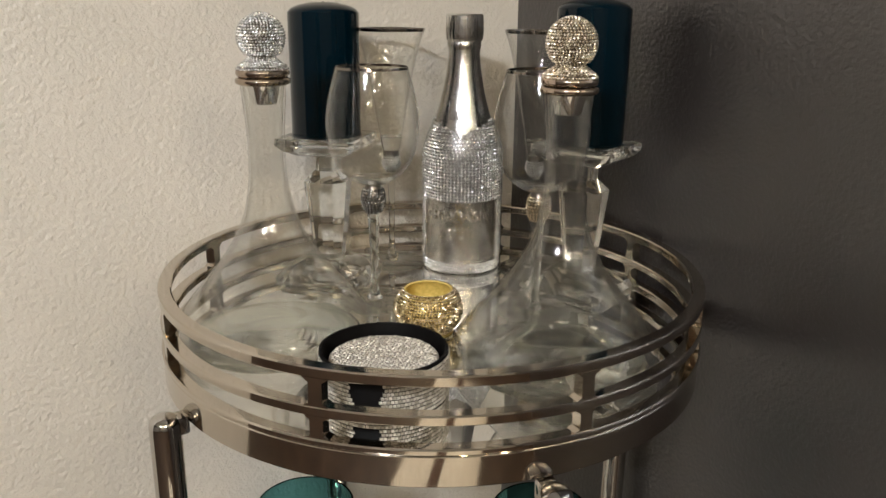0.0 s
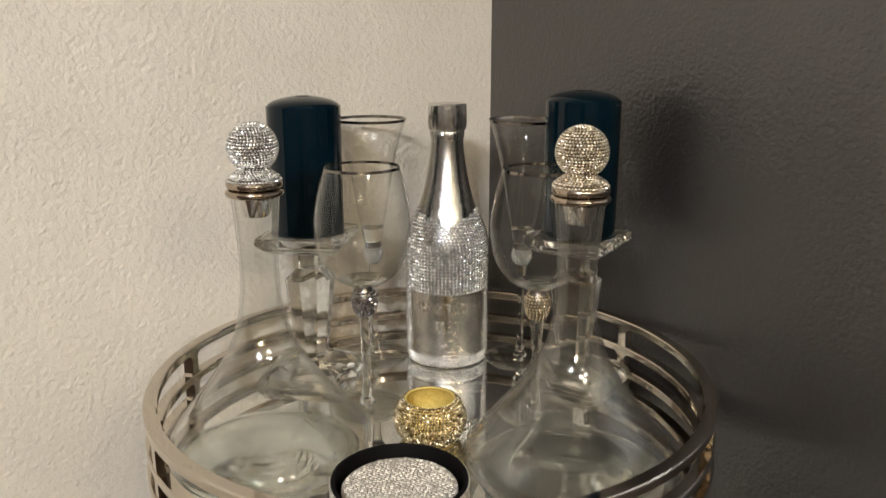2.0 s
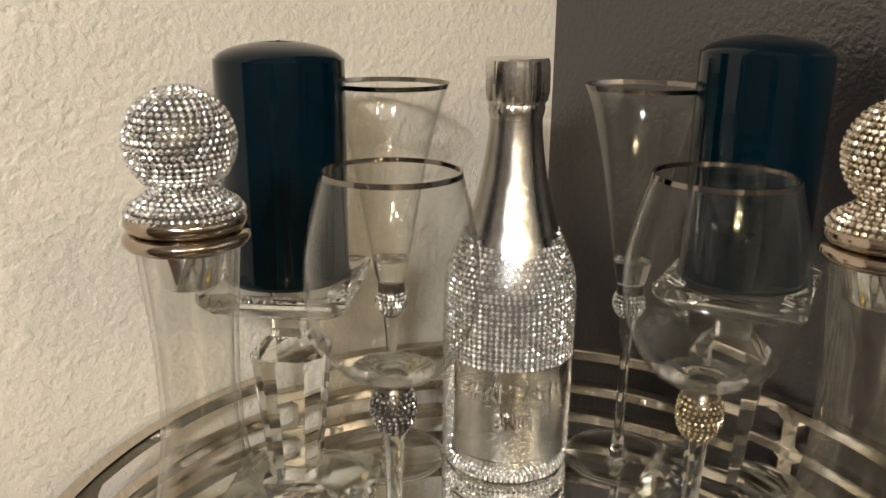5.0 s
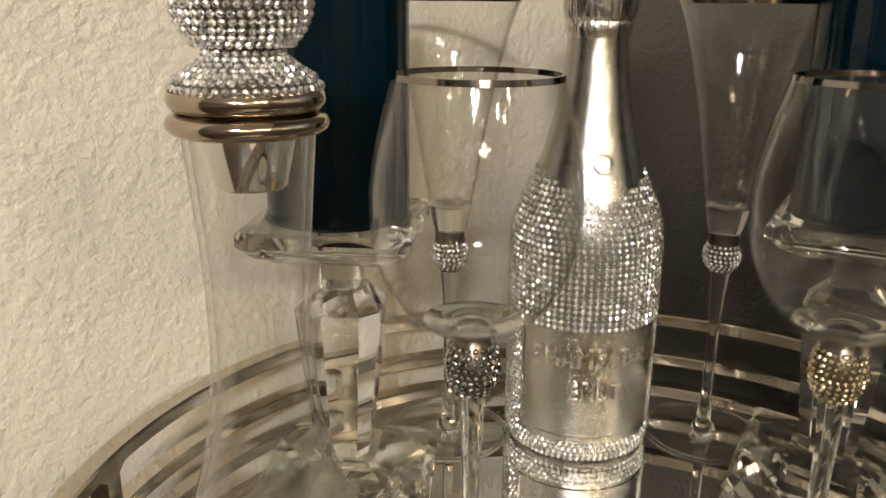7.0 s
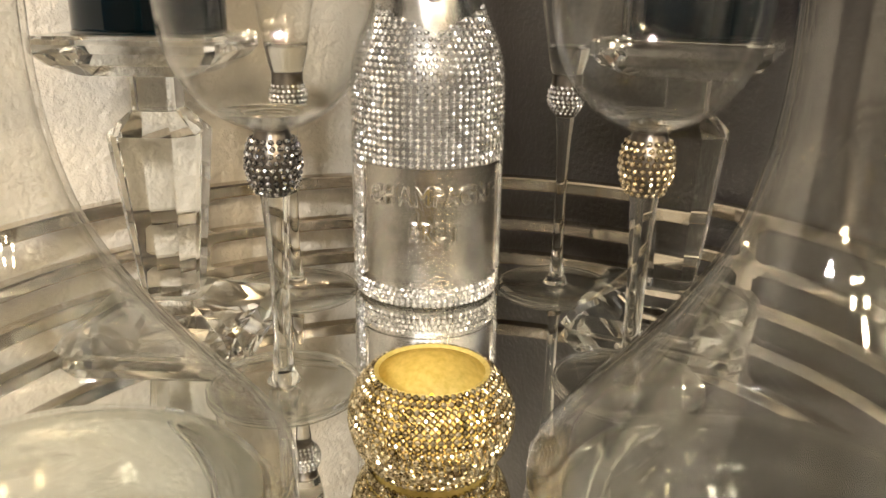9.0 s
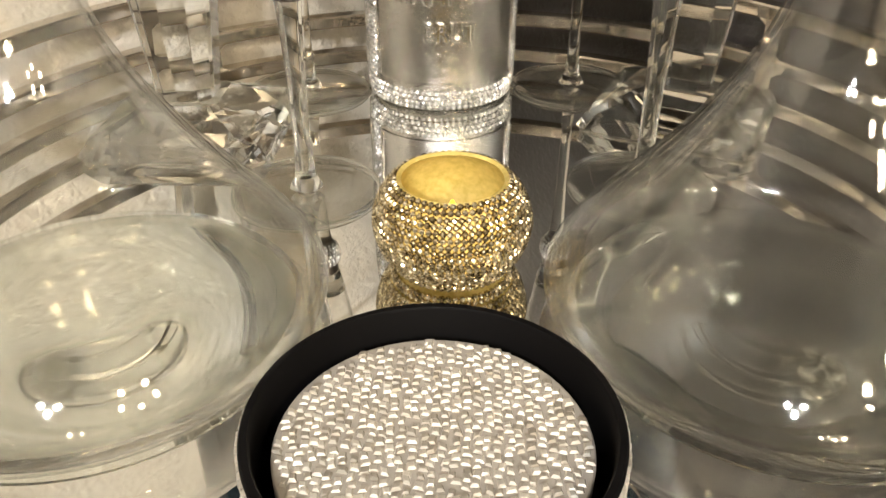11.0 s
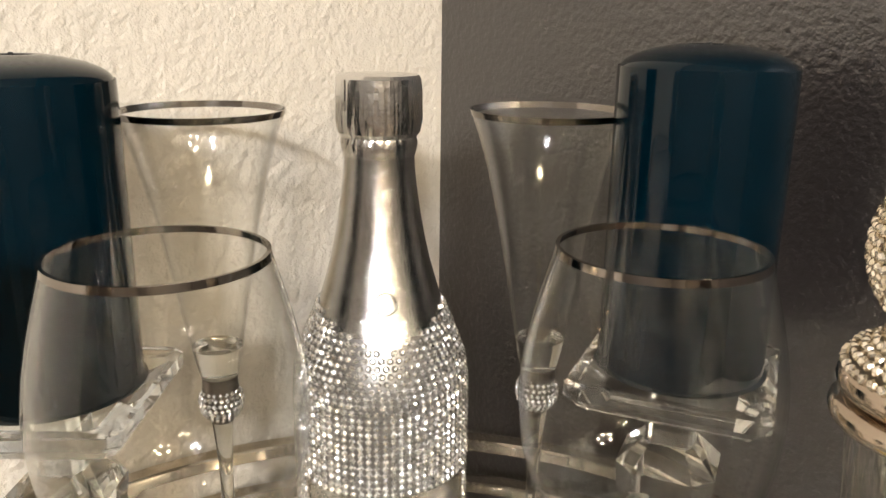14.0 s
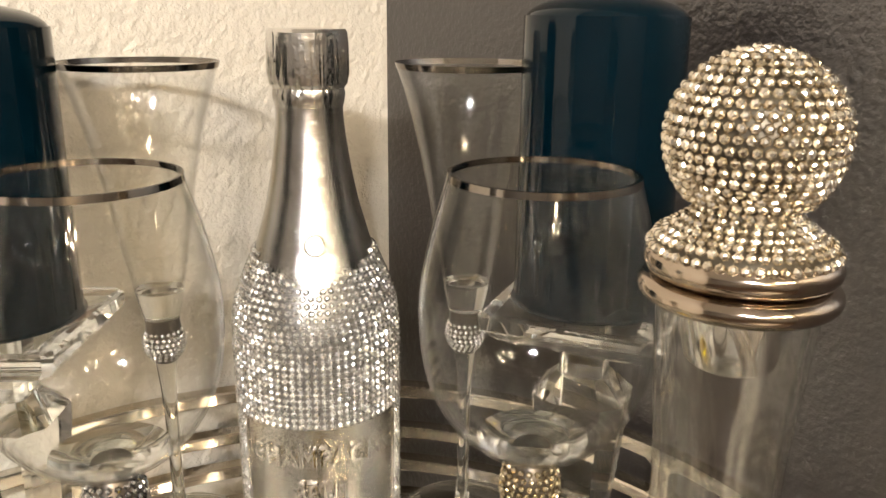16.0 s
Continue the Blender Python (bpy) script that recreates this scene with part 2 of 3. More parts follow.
def surface_rows(radius_at, z0, z1, pitch, keep=None, stagger=True):
    """Places for stones in rows up a body of revolution, rows evenly spaced along its side."""
    out, z, row = [], z0, 0
    while z <= z1:
        r = radius_at(z)
        dz = 0.0005
        slope = (radius_at(z + dz) - radius_at(z - dz)) / (2 * dz)
        count = max(5, round(2 * math.pi * r / pitch))
        for i in range(count):
            a = 2 * math.pi * (i + (0.5 if stagger and row % 2 else 0)) / count
            if keep is None or keep(a, z):
                n = Vector((math.cos(a), math.sin(a), -slope))
                out.append((Vector((r * math.cos(a), r * math.sin(a), z)), n))
        z += pitch * 0.93 / math.hypot(1, slope)
        row += 1
    return out


def profile_radius(points):
    zs = np.array([p[1] for p in points])
    rs = np.array([p[0] for p in points])
    return lambda z: float(np.interp(z, zs, rs))


# ---- the room ----
CORNER = (0.034, 0.196)


def wall(name, p, q, mat, height=2.5, thick=0.12, side=1):
    """A wall from p to q, its thickness on the far side."""
    p, q = Vector(p), Vector(q)
    d = (q - p).normalized()
    n = Vector((-d.y, d.x)) * side * thick
    bm = bmesh.new()
    low = [bm.verts.new((*c, 0)) for c in (p, q, q + n, p + n)]
    high = [bm.verts.new((*c, height)) for c in (p, q, q + n, p + n)]
    bm.faces.new(low), bm.faces.new(high)
    for i in range(4):
        j = (i + 1) % 4
        bm.faces.new((low[i], low[j], high[j], high[i]))
    return tagged(part(name, bm, mat, smooth=0), kind="structure")


LEFT_ANGLE, RIGHT_ANGLE = 42, 48
c = Vector(CORNER)
dl = Vector((-math.cos(radians(LEFT_ANGLE)), -math.sin(radians(LEFT_ANGLE))))
dr = Vector((math.cos(radians(RIGHT_ANGLE)), -math.sin(radians(RIGHT_ANGLE))))
LONG = 4.2
wl, wr, far = c + dl * LONG, c + dr * LONG, c + dl * LONG + dr * LONG
tagged(wall("wall_north", c, wl, light_paint, side=-1), "cream painted wall with fine orange-peel texture", "wall")
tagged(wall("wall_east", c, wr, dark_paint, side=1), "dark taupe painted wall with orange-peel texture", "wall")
tagged(wall("wall_west", wl, far, unseen_wall_dark, side=-1), "plain unseen wall, toned dark to hold down reflections", "wall")
tagged(wall("wall_south", wr, far, unseen_wall_dark, side=1), "plain unseen wall, toned dark to hold down reflections", "wall")
for name, z, mat in (("floor", -0.05, floor_wood), ("ceiling", 2.5, ceiling_paint)):
    bm = bmesh.new()
    ends = [p + (p - (c + far) / 2).normalized() * 0.3 for p in (c, wl, far, wr)]
    low = [bm.verts.new((*p, z)) for p in ends]
    high = [bm.verts.new((*p, z + 0.05)) for p in ends]
    bm.faces.new(low), bm.faces.new(high)
    for i in range(4):
        bm.faces.new((low[i], low[(i + 1) % 4], high[(i + 1) % 4], high[i]))
    tagged(part(name, bm, mat, smooth=0), "dark brown wood floor" if name == "floor" else "white painted ceiling", name, kind="structure")

# ---- bar cart ----
TX, TY, TR = 0.0135, -0.186, 0.2656


def gallery_post():
    """A short upright that flares into the rails above and below."""
    bm = bmesh.new()
    rings = []
    for z, w in ((0.8042, 0.0105), (0.8065, 0.0055), (0.8195, 0.0055), (0.8228, 0.0100), (0.8308, 0.0100), (0.8335, 0.0055), (0.8500, 0.0055), (0.8538, 0.0110)):
        rings.append([bm.verts.new((x, y, z)) for x, y in ((-0.0052, -w), (0.0052, -w), (0.0052, w), (-0.0052, w))])
    for a, b in zip(rings, rings[1:]):
        for i in range(4):
            bm.faces.new((a[i], a[(i + 1) % 4], b[(i + 1) % 4], b[i]))
    bm.faces.new(rings[0]), bm.faces.new(rings[-1])
    return bm


cart = thing("bar_cart", TX, TY, 0, "round warm-chrome bar cart with mirrored tray and open gallery rails", "bar cart")
part("tray_apron", ring_bar(TR, TR - 0.006, 0.772, 0.7985), chrome, cart)
part("tray_mirror", lathe([(0, 0.792), (TR - 0.0065, 0.792), (TR - 0.0065, 0.7985), (TR - 0.008, 0.80), (0, 0.80)], 160), mirror, cart, "round mirror tray surface")
# black disc added below the mirror so the wall reflects dark there
part("tray_reflection_block", lathe([(0, 0.786), (TR - 0.0065, 0.786), (TR - 0.0065, 0.7915), (0, 0.7915)], 96), black_satin, cart, "unseen black disc added under the tray to darken reflections")
part("gallery_lip", ring_bar(TR + 0.001, TR - 0.011, 0.799, 0.8045), chrome, cart)
part("gallery_rail", ring_bar(TR, TR - 0.012, 0.8225, 0.8310), chrome, cart)
part("gallery_rail", ring_bar(TR, TR - 0.012, 0.8535, 0.8625), chrome, cart)
for k in range(8):
    a = radians(-94.5 + 45 * k)
    bm = gallery_post()
    post = part("gallery_post", bm, chrome, cart)
    post.matrix_basis = pose((TR - 0.006) * math.cos(a), (TR - 0.006) * math.sin(a), 0, 0, 0, math.degrees(a))
for lx, ly in ((-0.170, -0.397), (0.168, -0.420), (0.209, -0.035), (-0.165, -0.015)):
    dx, dy = lx - TX, ly - TY
    far_out = math.hypot(dx, dy)
    leg = part("leg", lathe([(0, 0.0), (0.012, 0), (0.0135, 0.003), (0.0135, 0.764), (0.0122, 0.7695), (0.0085, 0.7728), (0.004, 0.774), (0, 0.7742)], 32), leg_chrome, cart, "polished chrome tube leg")
    leg.matrix_basis = pose(dx, dy, 0)
    if far_out > TR:
        br = part("leg_bracket", box(0.014, 0.016, 0.018, 0, 0, 0.762, 0.003), leg_chrome, cart)
        br.matrix_basis = pose(dx * (TR + 0.001) / far_out, dy * (TR + 0.001) / far_out, 0, 0, 0, math.degrees(math.atan2(dy, dx)))
part("lower_shelf", lathe([(0, 0.30), (TR - 0.01, 0.30), (TR, 0.303), (TR, 0.327), (TR - 0.01, 0.33), (0, 0.33)], 96), mirror, cart)


# ---- champagne bottle ----
BOTTLE = smooth_profile([(0.0405, 0.0), (0.0440, 0.0035), (0.0455, 0.012), (0.0458, 0.05), (0.0458, 0.10), (0.0457, 0.135), (0.0440, 0.152), (0.0400, 0.164), (0.0335, 0.180),
                         (0.0298, 0.192), (0.0250, 0.210), (0.0212, 0.230), (0.0183, 0.252), (0.0175, 0.268), (0.0175, 0.271)], 4)
bottle_r = profile_radius(BOTTLE)
bottle = thing("champagne_bottle", 0.0025, 0, TRAY_Z, "silver champagne bottle studded with rhinestones, embossed foil label", "bottle", turn=9)
bottle.scale = (1.025, 1.025, 1.0)
part("body", lathe([(0, 0)] + BOTTLE + [(0, 0.271)], 96), silver, bottle)
cap = lathe([(0.0180, 0.262), (0.0186, 0.264), (0.0192, 0.2685), (0.0186, 0.2715), (0.0205, 0.274), (0.0214, 0.280), (0.0212, 0.295), (0.0210, 0.3005), (0.0199, 0.3022), (0, 0.3027)], 144)
for v in cap.verts:
    if 0.268 < v.co.z < 0.299:
        a = math.atan2(v.co.y, v.co.x)
        k = 1 + 0.030 * noise.noise(Vector((9 * math.cos(a), 9 * math.sin(a), v.co.z * 120))) + 0.024 * noise.noise(Vector((22 * math.cos(a), 24 * math.sin(a), v.co.z * 30)))
        v.co.x *= k
        v.co.y *= k
part("foil_cap", cap, foil, bottle, "crumpled silver foil cap", 25)


def yoke(a, z):
    """Stones below the dipping collar line, above the label."""
    d = abs((a + math.pi / 2 + math.pi) % (2 * math.pi) - math.pi)
    top = 0.1640 + 0.0205 * min(1.0, (d / 1.5) ** 0.55)
    return z < top


sleeve = bmesh.new()
SLEEVE_Z = np.linspace(0.0905, 0.187, 46)
grid_v = [[sleeve.verts.new(((bottle_r(z) + 0.0003) * math.cos(2 * math.pi * k / 96), (bottle_r(z) + 0.0003) * math.sin(2 * math.pi * k / 96), z)) for k in range(96)] for z in SLEEVE_Z]
for r in range(45):
    for k in range(96):
        if yoke(2 * math.pi * (k + 0.5) / 96, SLEEVE_Z[r + 1] - 0.001):
            sleeve.faces.new((grid_v[r][k], grid_v[r][(k + 1) % 96], grid_v[r + 1][(k + 1) % 96], grid_v[r + 1][k]))
bmesh.ops.delete(sleeve, geom=[v for v in sleeve.verts if not v.link_faces], context="VERTS")
part("stone_backing", sleeve, setting, bottle, "dark backing between the rhinestones")
stone_part(surface_rows(bottle_r, 0.0925, 0.186, 0.0041, yoke, False), 0.0041, stone_silver, bottle, "rows of silver rhinestones", single=300)
stone_part(surface_rows(bottle_r, 0.004, 0.0165, 0.0037), 0.0034, stone_silver, bottle, "band of rhinestones round the foot")
# stones beside the label, and its raised edge
beside = [x for x in surface_rows(bottle_r, 0.0185, 0.090, 0.0037) if abs((math.atan2(x[0].y, x[0].x) + math.pi / 2 + math.pi) % (2 * math.pi) - math.pi) > 1.12]
stone_part(beside, 0.0034, stone_silver, bottle, "rhinestones beside the label")


def bent(bm, radius, z):
    """Wraps a flat x-y drawing onto the bottle's front, depth outwards."""
    for v in bm.verts:
        a = v.co.x / radius - math.pi / 2
        r = radius + v.co.z
        v.co = (r * math.cos(a), r * math.sin(a), z + v.co.y)
    return bm


def lettering(text, width, height, depth):
    cu = bpy.data.curves.new("lettering", "FONT")
    cu.body, cu.size, cu.extrude, cu.align_x, cu.align_y = text, height / 0.7, depth, "CENTER", "CENTER"
    cu.bevel_depth, cu.bevel_resolution, cu.resolution_u = 0.0006, 1, 3
    cu.space_character = 1.1
    ob = new("lettering", cu)
    bpy.context.view_layer.update()
    me = bpy.data.meshes.new_from_object(ob.evaluated_get(bpy.context.evaluated_depsgraph_get()))
    bpy.data.objects.remove(ob)
    bm = bmesh.new()
    bm.from_mesh(me)
    xs = [v.co.x for v in bm.verts]
    k = width / (max(xs) - min(xs))
    for v in bm.verts:
        v.co.x *= k
    return bm


part("lettering", bent(lettering("CHAMPAGNE", 0.082, 0.0110, 0.0019), 0.0461, 0.0735), letter_foil, bottle, "embossed word on the label")
part("lettering", bent(lettering("BRUT", 0.031, 0.0110, 0.0019), 0.0461, 0.0515), letter_foil, bottle, "embossed word on the label")
frame_bm = bmesh.new()
for x in (-0.0495, 0.0495):
    box(0.0016, 0.072, 0.0016, x, 0, 0, 0.0004, frame_bm)
for y in (-0.0355, 0.0355):
    for k in range(32):
        box(0.0031, 0.0014, 0.0014, -0.048 + 0.0031 * k, y, 0, 0, frame_bm)
part("label_edge", bent(frame_bm, 0.0459, 0.0545), silver, bottle)
seal = lathe(torus_profile(0.0056, 0, 0.0006, 0.0006, 8), 32, close=True)
for k in range(5):
    box(0.0008, 0.006 - 0.0008 * abs(k - 2), 0.0014, -0.0028 + 0.0014 * k, 0, 0, 0, seal)
seal_ob = part("seal", seal, silver, bottle, "round embossed seal")
seal_ob.matrix_basis = pose(0, -0.0309, 0.191, 75, 0, 0)

# ---- wine glasses ----
WINE = smooth_profile([(0.0075, 0.1285), (0.0110, 0.1305), (0.0200, 0.1345), (0.0310, 0.1425), (0.0405, 0.1555), (0.0462, 0.171), (0.0485, 0.190), (0.0478, 0.207), (0.0440, 0.227), (0.0372, 0.252)], 5)


def ball_radius(r, zc, flat=1.0):
    return lambda z: math.sqrt(max(r * r - ((z - zc) / flat) ** 2, 1e-9))


def wine_glass(x, y, stone, tone):
    g = thing("wine_glass", x, y, TRAY_Z, f"clear stemmed wine glass with {tone} rhinestone knop and silver rim", "wine glass", "stemmed glasses on the tray")
    part("bowl", lathe(shell(WINE, 0.0009), 72, close=True), thin_glass, g)
    part("bowl_base", lathe([(0, 0.1306), (0.0085, 0.1304), (0.0105, 0.1316), (0.0185, 0.1352), (0.0235, 0.1386), (0.0180, 0.1378), (0.0105, 0.1362), (0.0045, 0.1372), (0, 0.1376)], 48), crystal, g, "thick clear bottom of the bowl")
    part("rim_band", lathe([(0.03795, 0.2496), (0.03745, 0.2523), (0.0360, 0.2523), (0.0366, 0.2496)], 72, close=True), rim_metal, g, "silver-painted rim")
    part("foot", lathe([(0, 0.0003), (0.036, 0.0003), (0.0372, 0.0010), (0.036, 0.0016), (0.02, 0.0021), (0.0095, 0.0034), (0, 0.0036)], 72), decanter_glass, g, "thin clear round foot")
    part("foot_rim", lathe(torus_profile(0.0375, 0.0014, 0.0011, 0.0011, 10), 72, close=True), crystal, g)
    part("stem", lathe([(0, 0.0037), (0.0085, 0.0037), (0.0052, 0.010), (0.0043, 0.03), (0.0047, 0.06), (0.0058, 0.085), (0.0066, 0.096), (0.0072, 0.101), (0, 0.101)], 56), crystal, g)
    part("knop", lathe([(0, 0.099), (0.0072, 0.0995), (0.0108, 0.106), (0.0124, 0.114), (0.0114, 0.122), (0.0088, 0.127), (0.0078, 0.130), (0, 0.1305)], 32), knop_core, g)
    stone_part(surface_rows(profile_radius([(0.0074, 0.1), (0.0109, 0.106), (0.0125, 0.114), (0.0115, 0.122), (0.0095, 0.1265)]), 0.1015, 0.1255, 0.0034), 0.0031, stone, g, f"{tone} rhinestones")
    return g


wine_glass(-0.061, -0.150, stone_grey, "smoky silver")
wine_glass(0.113, -0.137, stone_champagne, "champagne gold")

# ---- champagne flutes ----
FLUTE = smooth_profile([(0.0100, 0.143), (0.0118, 0.150), (0.0136, 0.160), (0.0165, 0.177), (0.0205, 0.200), (0.0250, 0.225), (0.0305, 0.250), (0.0355, 0.269), (0.0412, 0.285)], 5)


def flute(x, y):
    g = thing("champagne_flute", x, y, TRAY_Z, "clear flared champagne flute with rhinestone knop and silver rim", "champagne flute", "stemmed glasses on the tray")
    part("bowl", lathe(shell([p for p in FLUTE if p[1] > 0.158], 0.0009), 64, close=True), thin_glass, g)
    part("bowl_base", lathe([(0, 0.141)] + [p for p in FLUTE if p[1] <= 0.1605] + [(0.0105, 0.159), (0, 0.157)], 48), crystal, g)
    part("rim_band", lathe([(0.0402, 0.282), (0.0413, 0.2853), (0.0405, 0.2853), (0.0394, 0.282)], 64, close=True), rim_metal, g, "silver-painted rim")
    part("foot", lathe([(0, 0.0003), (0.0375, 0.0003), (0.0387, 0.0010), (0.0375, 0.0016), (0.02, 0.0021), (0.0095, 0.0034), (0, 0.0036)], 72), decanter_glass, g, "thin clear round foot")
    part("foot_rim", lathe(torus_profile(0.0390, 0.0014, 0.0011, 0.0011, 10), 72, close=True), crystal, g)
    part("stem", lathe([(0, 0.0037), (0.0085, 0.0037), (0.005, 0.010), (0.0036, 0.03), (0.0036, 0.075), (0.0046, 0.10), (0.0062, 0.117), (0, 0.117)], 56), crystal, g)
    part("knop", lathe([(0, 0.115), (0.0064, 0.116), (0.0095, 0.121), (0.0108, 0.128), (0.0098, 0.136), (0.0095, 0.140), (0.0095, 0.1425), (0, 0.1428)], 32), knop_core, g)
    stone_part(surface_rows(ball_radius(0.0112, 0.128, 1.05), 0.119, 0.1385, 0.0031), 0.0028, stone_silver, g, "silver rhinestones")
    return g


flute(-0.084, -0.011)
flute(0.090, 0.005)

# ---- decanters ----
DECANTER = smooth_profile([(0.072, 0.0005), (0.084, 0.003), (0.0925, 0.011), (0.0935, 0.019), (0.0870, 0.030), (0.0775, 0.042), (0.0640, 0.058), (0.0440, 0.084), (0.0285, 0.111),
                           (0.0205, 0.138), (0.0172, 0.165), (0.0172, 0.195), (0.0190, 0.222), (0.0207, 0.243)], 5)


def decanter(x, y, stone, tone):
    d = thing("decanter", x, y, TRAY_Z, f"clear glass ship decanter with {tone} rhinestone ball stopper", "decanter", "decanters on the tray")
    part("body", lathe(shell(DECANTER, 0.0022), 96, close=True), decanter_glass, d)
    part("base", lathe([(0, 0.0003), (0.072, 0.0003), (0.083, 0.0028), (0.080, 0.006), (0.055, 0.005), (0.03, 0.008), (0, 0.012)], 72), crystal, d, "thick clear glass base")
    stopper = part("stopper", lathe(torus_profile(0.0210, 0.2455, 0.0040, 0.0034) , 56, close=True), collar_metal, d, "pewter-coloured ringed stopper")
    part("ring", lathe(torus_profile(0.0202, 0.2528, 0.0039, 0.0040), 56, close=True), collar_metal, stopper)
    part("plug", lathe([(0, 0.225), (0.0105, 0.225), (0.0115, 0.226), (0.0155, 0.245), (0.020, 0.247), (0.020, 0.257), (0, 0.257)], 48), plug_metal, stopper)
    core = [(0.0222, 0.2560), (0.0212, 0.2582), (0.0165, 0.2612), (0.0120, 0.2645), (0.0112, 0.2670), (0.0130, 0.2690)]
    part("knob", lathe([(0, 0.2560)] + core + [(0.0204 * math.sin(t), 0.2836 - 0.0204 * math.cos(t)) for t in np.linspace(0.75, math.pi, 16)], 48), knob_setting, stopper)
    flare = profile_radius([(r + 0.0003, z) for r, z in core])
    places = surface_rows(flare, 0.2563, 0.2690, 0.0028) + surface_rows(ball_radius(0.0207, 0.2836), 0.2692, 0.3042, 0.0028)
    stone_part(places, 0.00285, stone, stopper, f"{tone} rhinestones", single=300)
    return d


decanter(-0.126, -0.263, stone_silver, "silver")
decanter(0.1475, -0.252, stone_pale, "pale gold")

# ---- crystal candle holders and candles ----


def prism(levels, bm=None):
    """A square-plan solid from (half-width, height) levels, corners cut by a facet."""
    bm = bm or bmesh.new()
    rings = []
    for w, cut, z in levels:
        pts = []
        for sx, sy in ((1, -1), (1, 1), (-1, 1), (-1, -1)):
            first, second = ((sx * (w - cut), sy * w), (sx * w, sy * (w - cut)))
            pts += [first, second] if sx * sy < 0 else [second, first]
        rings.append([bm.verts.new((px, py, z)) for px, py in pts])
    for a, b in zip(rings, rings[1:]):
        for i in range(8):
            j = (i + 1) % 8
            bm.faces.new((a[i], a[j], b[j], b[i]))
    bm.faces.new(rings[0]), bm.faces.new(rings[-1])
    return bm


def candle_holder(x, y, turn):
    h = thing("candle_holder", x, y, TRAY_Z, "faceted clear crystal pillar candle holder with square plate", "candle holder", "crystal candle holders", turn)
    part("base", prism([(0.050, 0.006, 0.0003), (0.052, 0.006, 0.004), (0.047, 0.006, 0.012), (0.024, 0.004, 0.022), (0.020, 0.003, 0.024)]), crystal, h, smooth=0)
    part("pillar", prism([(0.0155, 0.006, 0.0245), (0.0240, 0.0095, 0.114), (0.0240, 0.0095, 0.116), (0.0125, 0.004, 0.128)]), crystal, h, smooth=0)
    part("neck", prism([(0.0115, 0.002, 0.1285), (0.0115, 0.002, 0.1475)]), crystal, h, smooth=0)
    part("plate", prism([(0.030, 0.004, 0.148), (0.041, 0.004, 0.154), (0.046, 0.004, 0.160), (0.046, 0.004, 0.1665), (0.0445, 0.004, 0.168)]), crystal, h, smooth=0)
    return h


candle_holder(-0.1405, -0.0775, 0.3)
candle_holder(0.152, -0.046, -24)


def candle(x, y, drop=0.0):
    k = thing("pillar_candle", x, y, TRAY_Z + 0.1683, "teal blue glossy pillar candle, unburnt, on a crystal holder", "candle", "teal pillar candles")
    part("wax", lathe(smooth_profile([(0, 0), (0.0375, 0.0), (0.0390, 0.0015), (0.0392, 0.01), (0.0392, 0.07), (0.0392, 0.136 - drop), (0.0385, 0.1405 - drop), (0.0360, 0.1445 - drop), (0.028, 0.1485 - drop), (0.014, 0.1515 - drop), (0.009, 0.1515 - drop), (0.006, 0.1495 - drop), (0, 0.149 - drop)], 3), 72), wax_teal, k)
    part("wick", lathe([(0, 0.148 - drop), (0.0011, 0.148 - drop), (0.0010, 0.1525 - drop), (0, 0.1527 - drop)], 8), wick_black, k)
    return k


candle(-0.1405, -0.0765, 0.0065)
candle(0.152, -0.046)

# ---- gold votive ----
votive = thing("votive_holder", 0.016, -0.213, TRAY_Z, "round gold rhinestone votive holder with lit electric tealight", "votive holder")
VOT = [(0.0235, 0.0003), (0.0255, 0.003), (0.0265, 0.006), (0.0305, 0.0105), (0.0330, 0.018), (0.0336, 0.024), (0.0320, 0.031), (0.0285, 0.0378), (0.0242, 0.0422)]
vs = smooth_profile(VOT, 4)
part("cup", lathe([(0, 0.0003)] + vs + [(0.0238, 0.0432), (0.0230, 0.0428)] + [(max(r - 0.0022, 0.02), z) for r, z in reversed(vs) if z > 0.006] + [(0, 0.006)], 64), gold_glass, votive)
stone_part(surface_rows(profile_radius(vs), 0.003, 0.0425, 0.0029), 0.0033, stone_gold, votive, "gold rhinestones", single=300)
tealight = thing("tealight", 0.016, -0.213, TRAY_Z + 0.0062, "small electric tealight with glowing yellow flame tip", "tealight")
part("case", lathe([(0, 0), (0.0185, 0), (0.019, 0.001), (0.019, 0.011), (0.018, 0.0125), (0.006, 0.0110), (0, 0.0110)], 40), led_white, tealight)
part("flame", lathe(smooth_profile([(0.0032, 0.011), (0.0042, 0.0145), (0.0034, 0.019), (0.0014, 0.0235), (0, 0.0255)], 4), 20), flame_yellow, tealight, "glowing yellow flame tip")

# ---- coaster set ----
CX, CY = 0.0145, -0.353
holder = thing("coaster_holder", CX, CY, TRAY_Z, "round black coaster holder wrapped in silver glitter mesh", "coaster holder")
part("cup", lathe([(0, 0.0003), (0.053, 0.0003), (0.054, 0.001), (0.054, 0.039), (0.0535, 0.040), (0.0515, 0.040), (0.051, 0.039), (0.051, 0.004), (0, 0.004)], 80), black_satin, holder)
wrap = []
RAD = 0.0546
cell = 0.0031
for row in range(11):
    z = 0.0022 + row * 0.0034
    n = int(2 * math.pi * RAD / cell)
    for i in range(n):
        a = 2 * math.pi * (i + 0.5 * (row % 2)) / n
        # the thumb notch in front
        if abs(a - radians(272)) < 0.17 + 0.012 * row and row > 1:
            continue
        wrap.append((a, z))


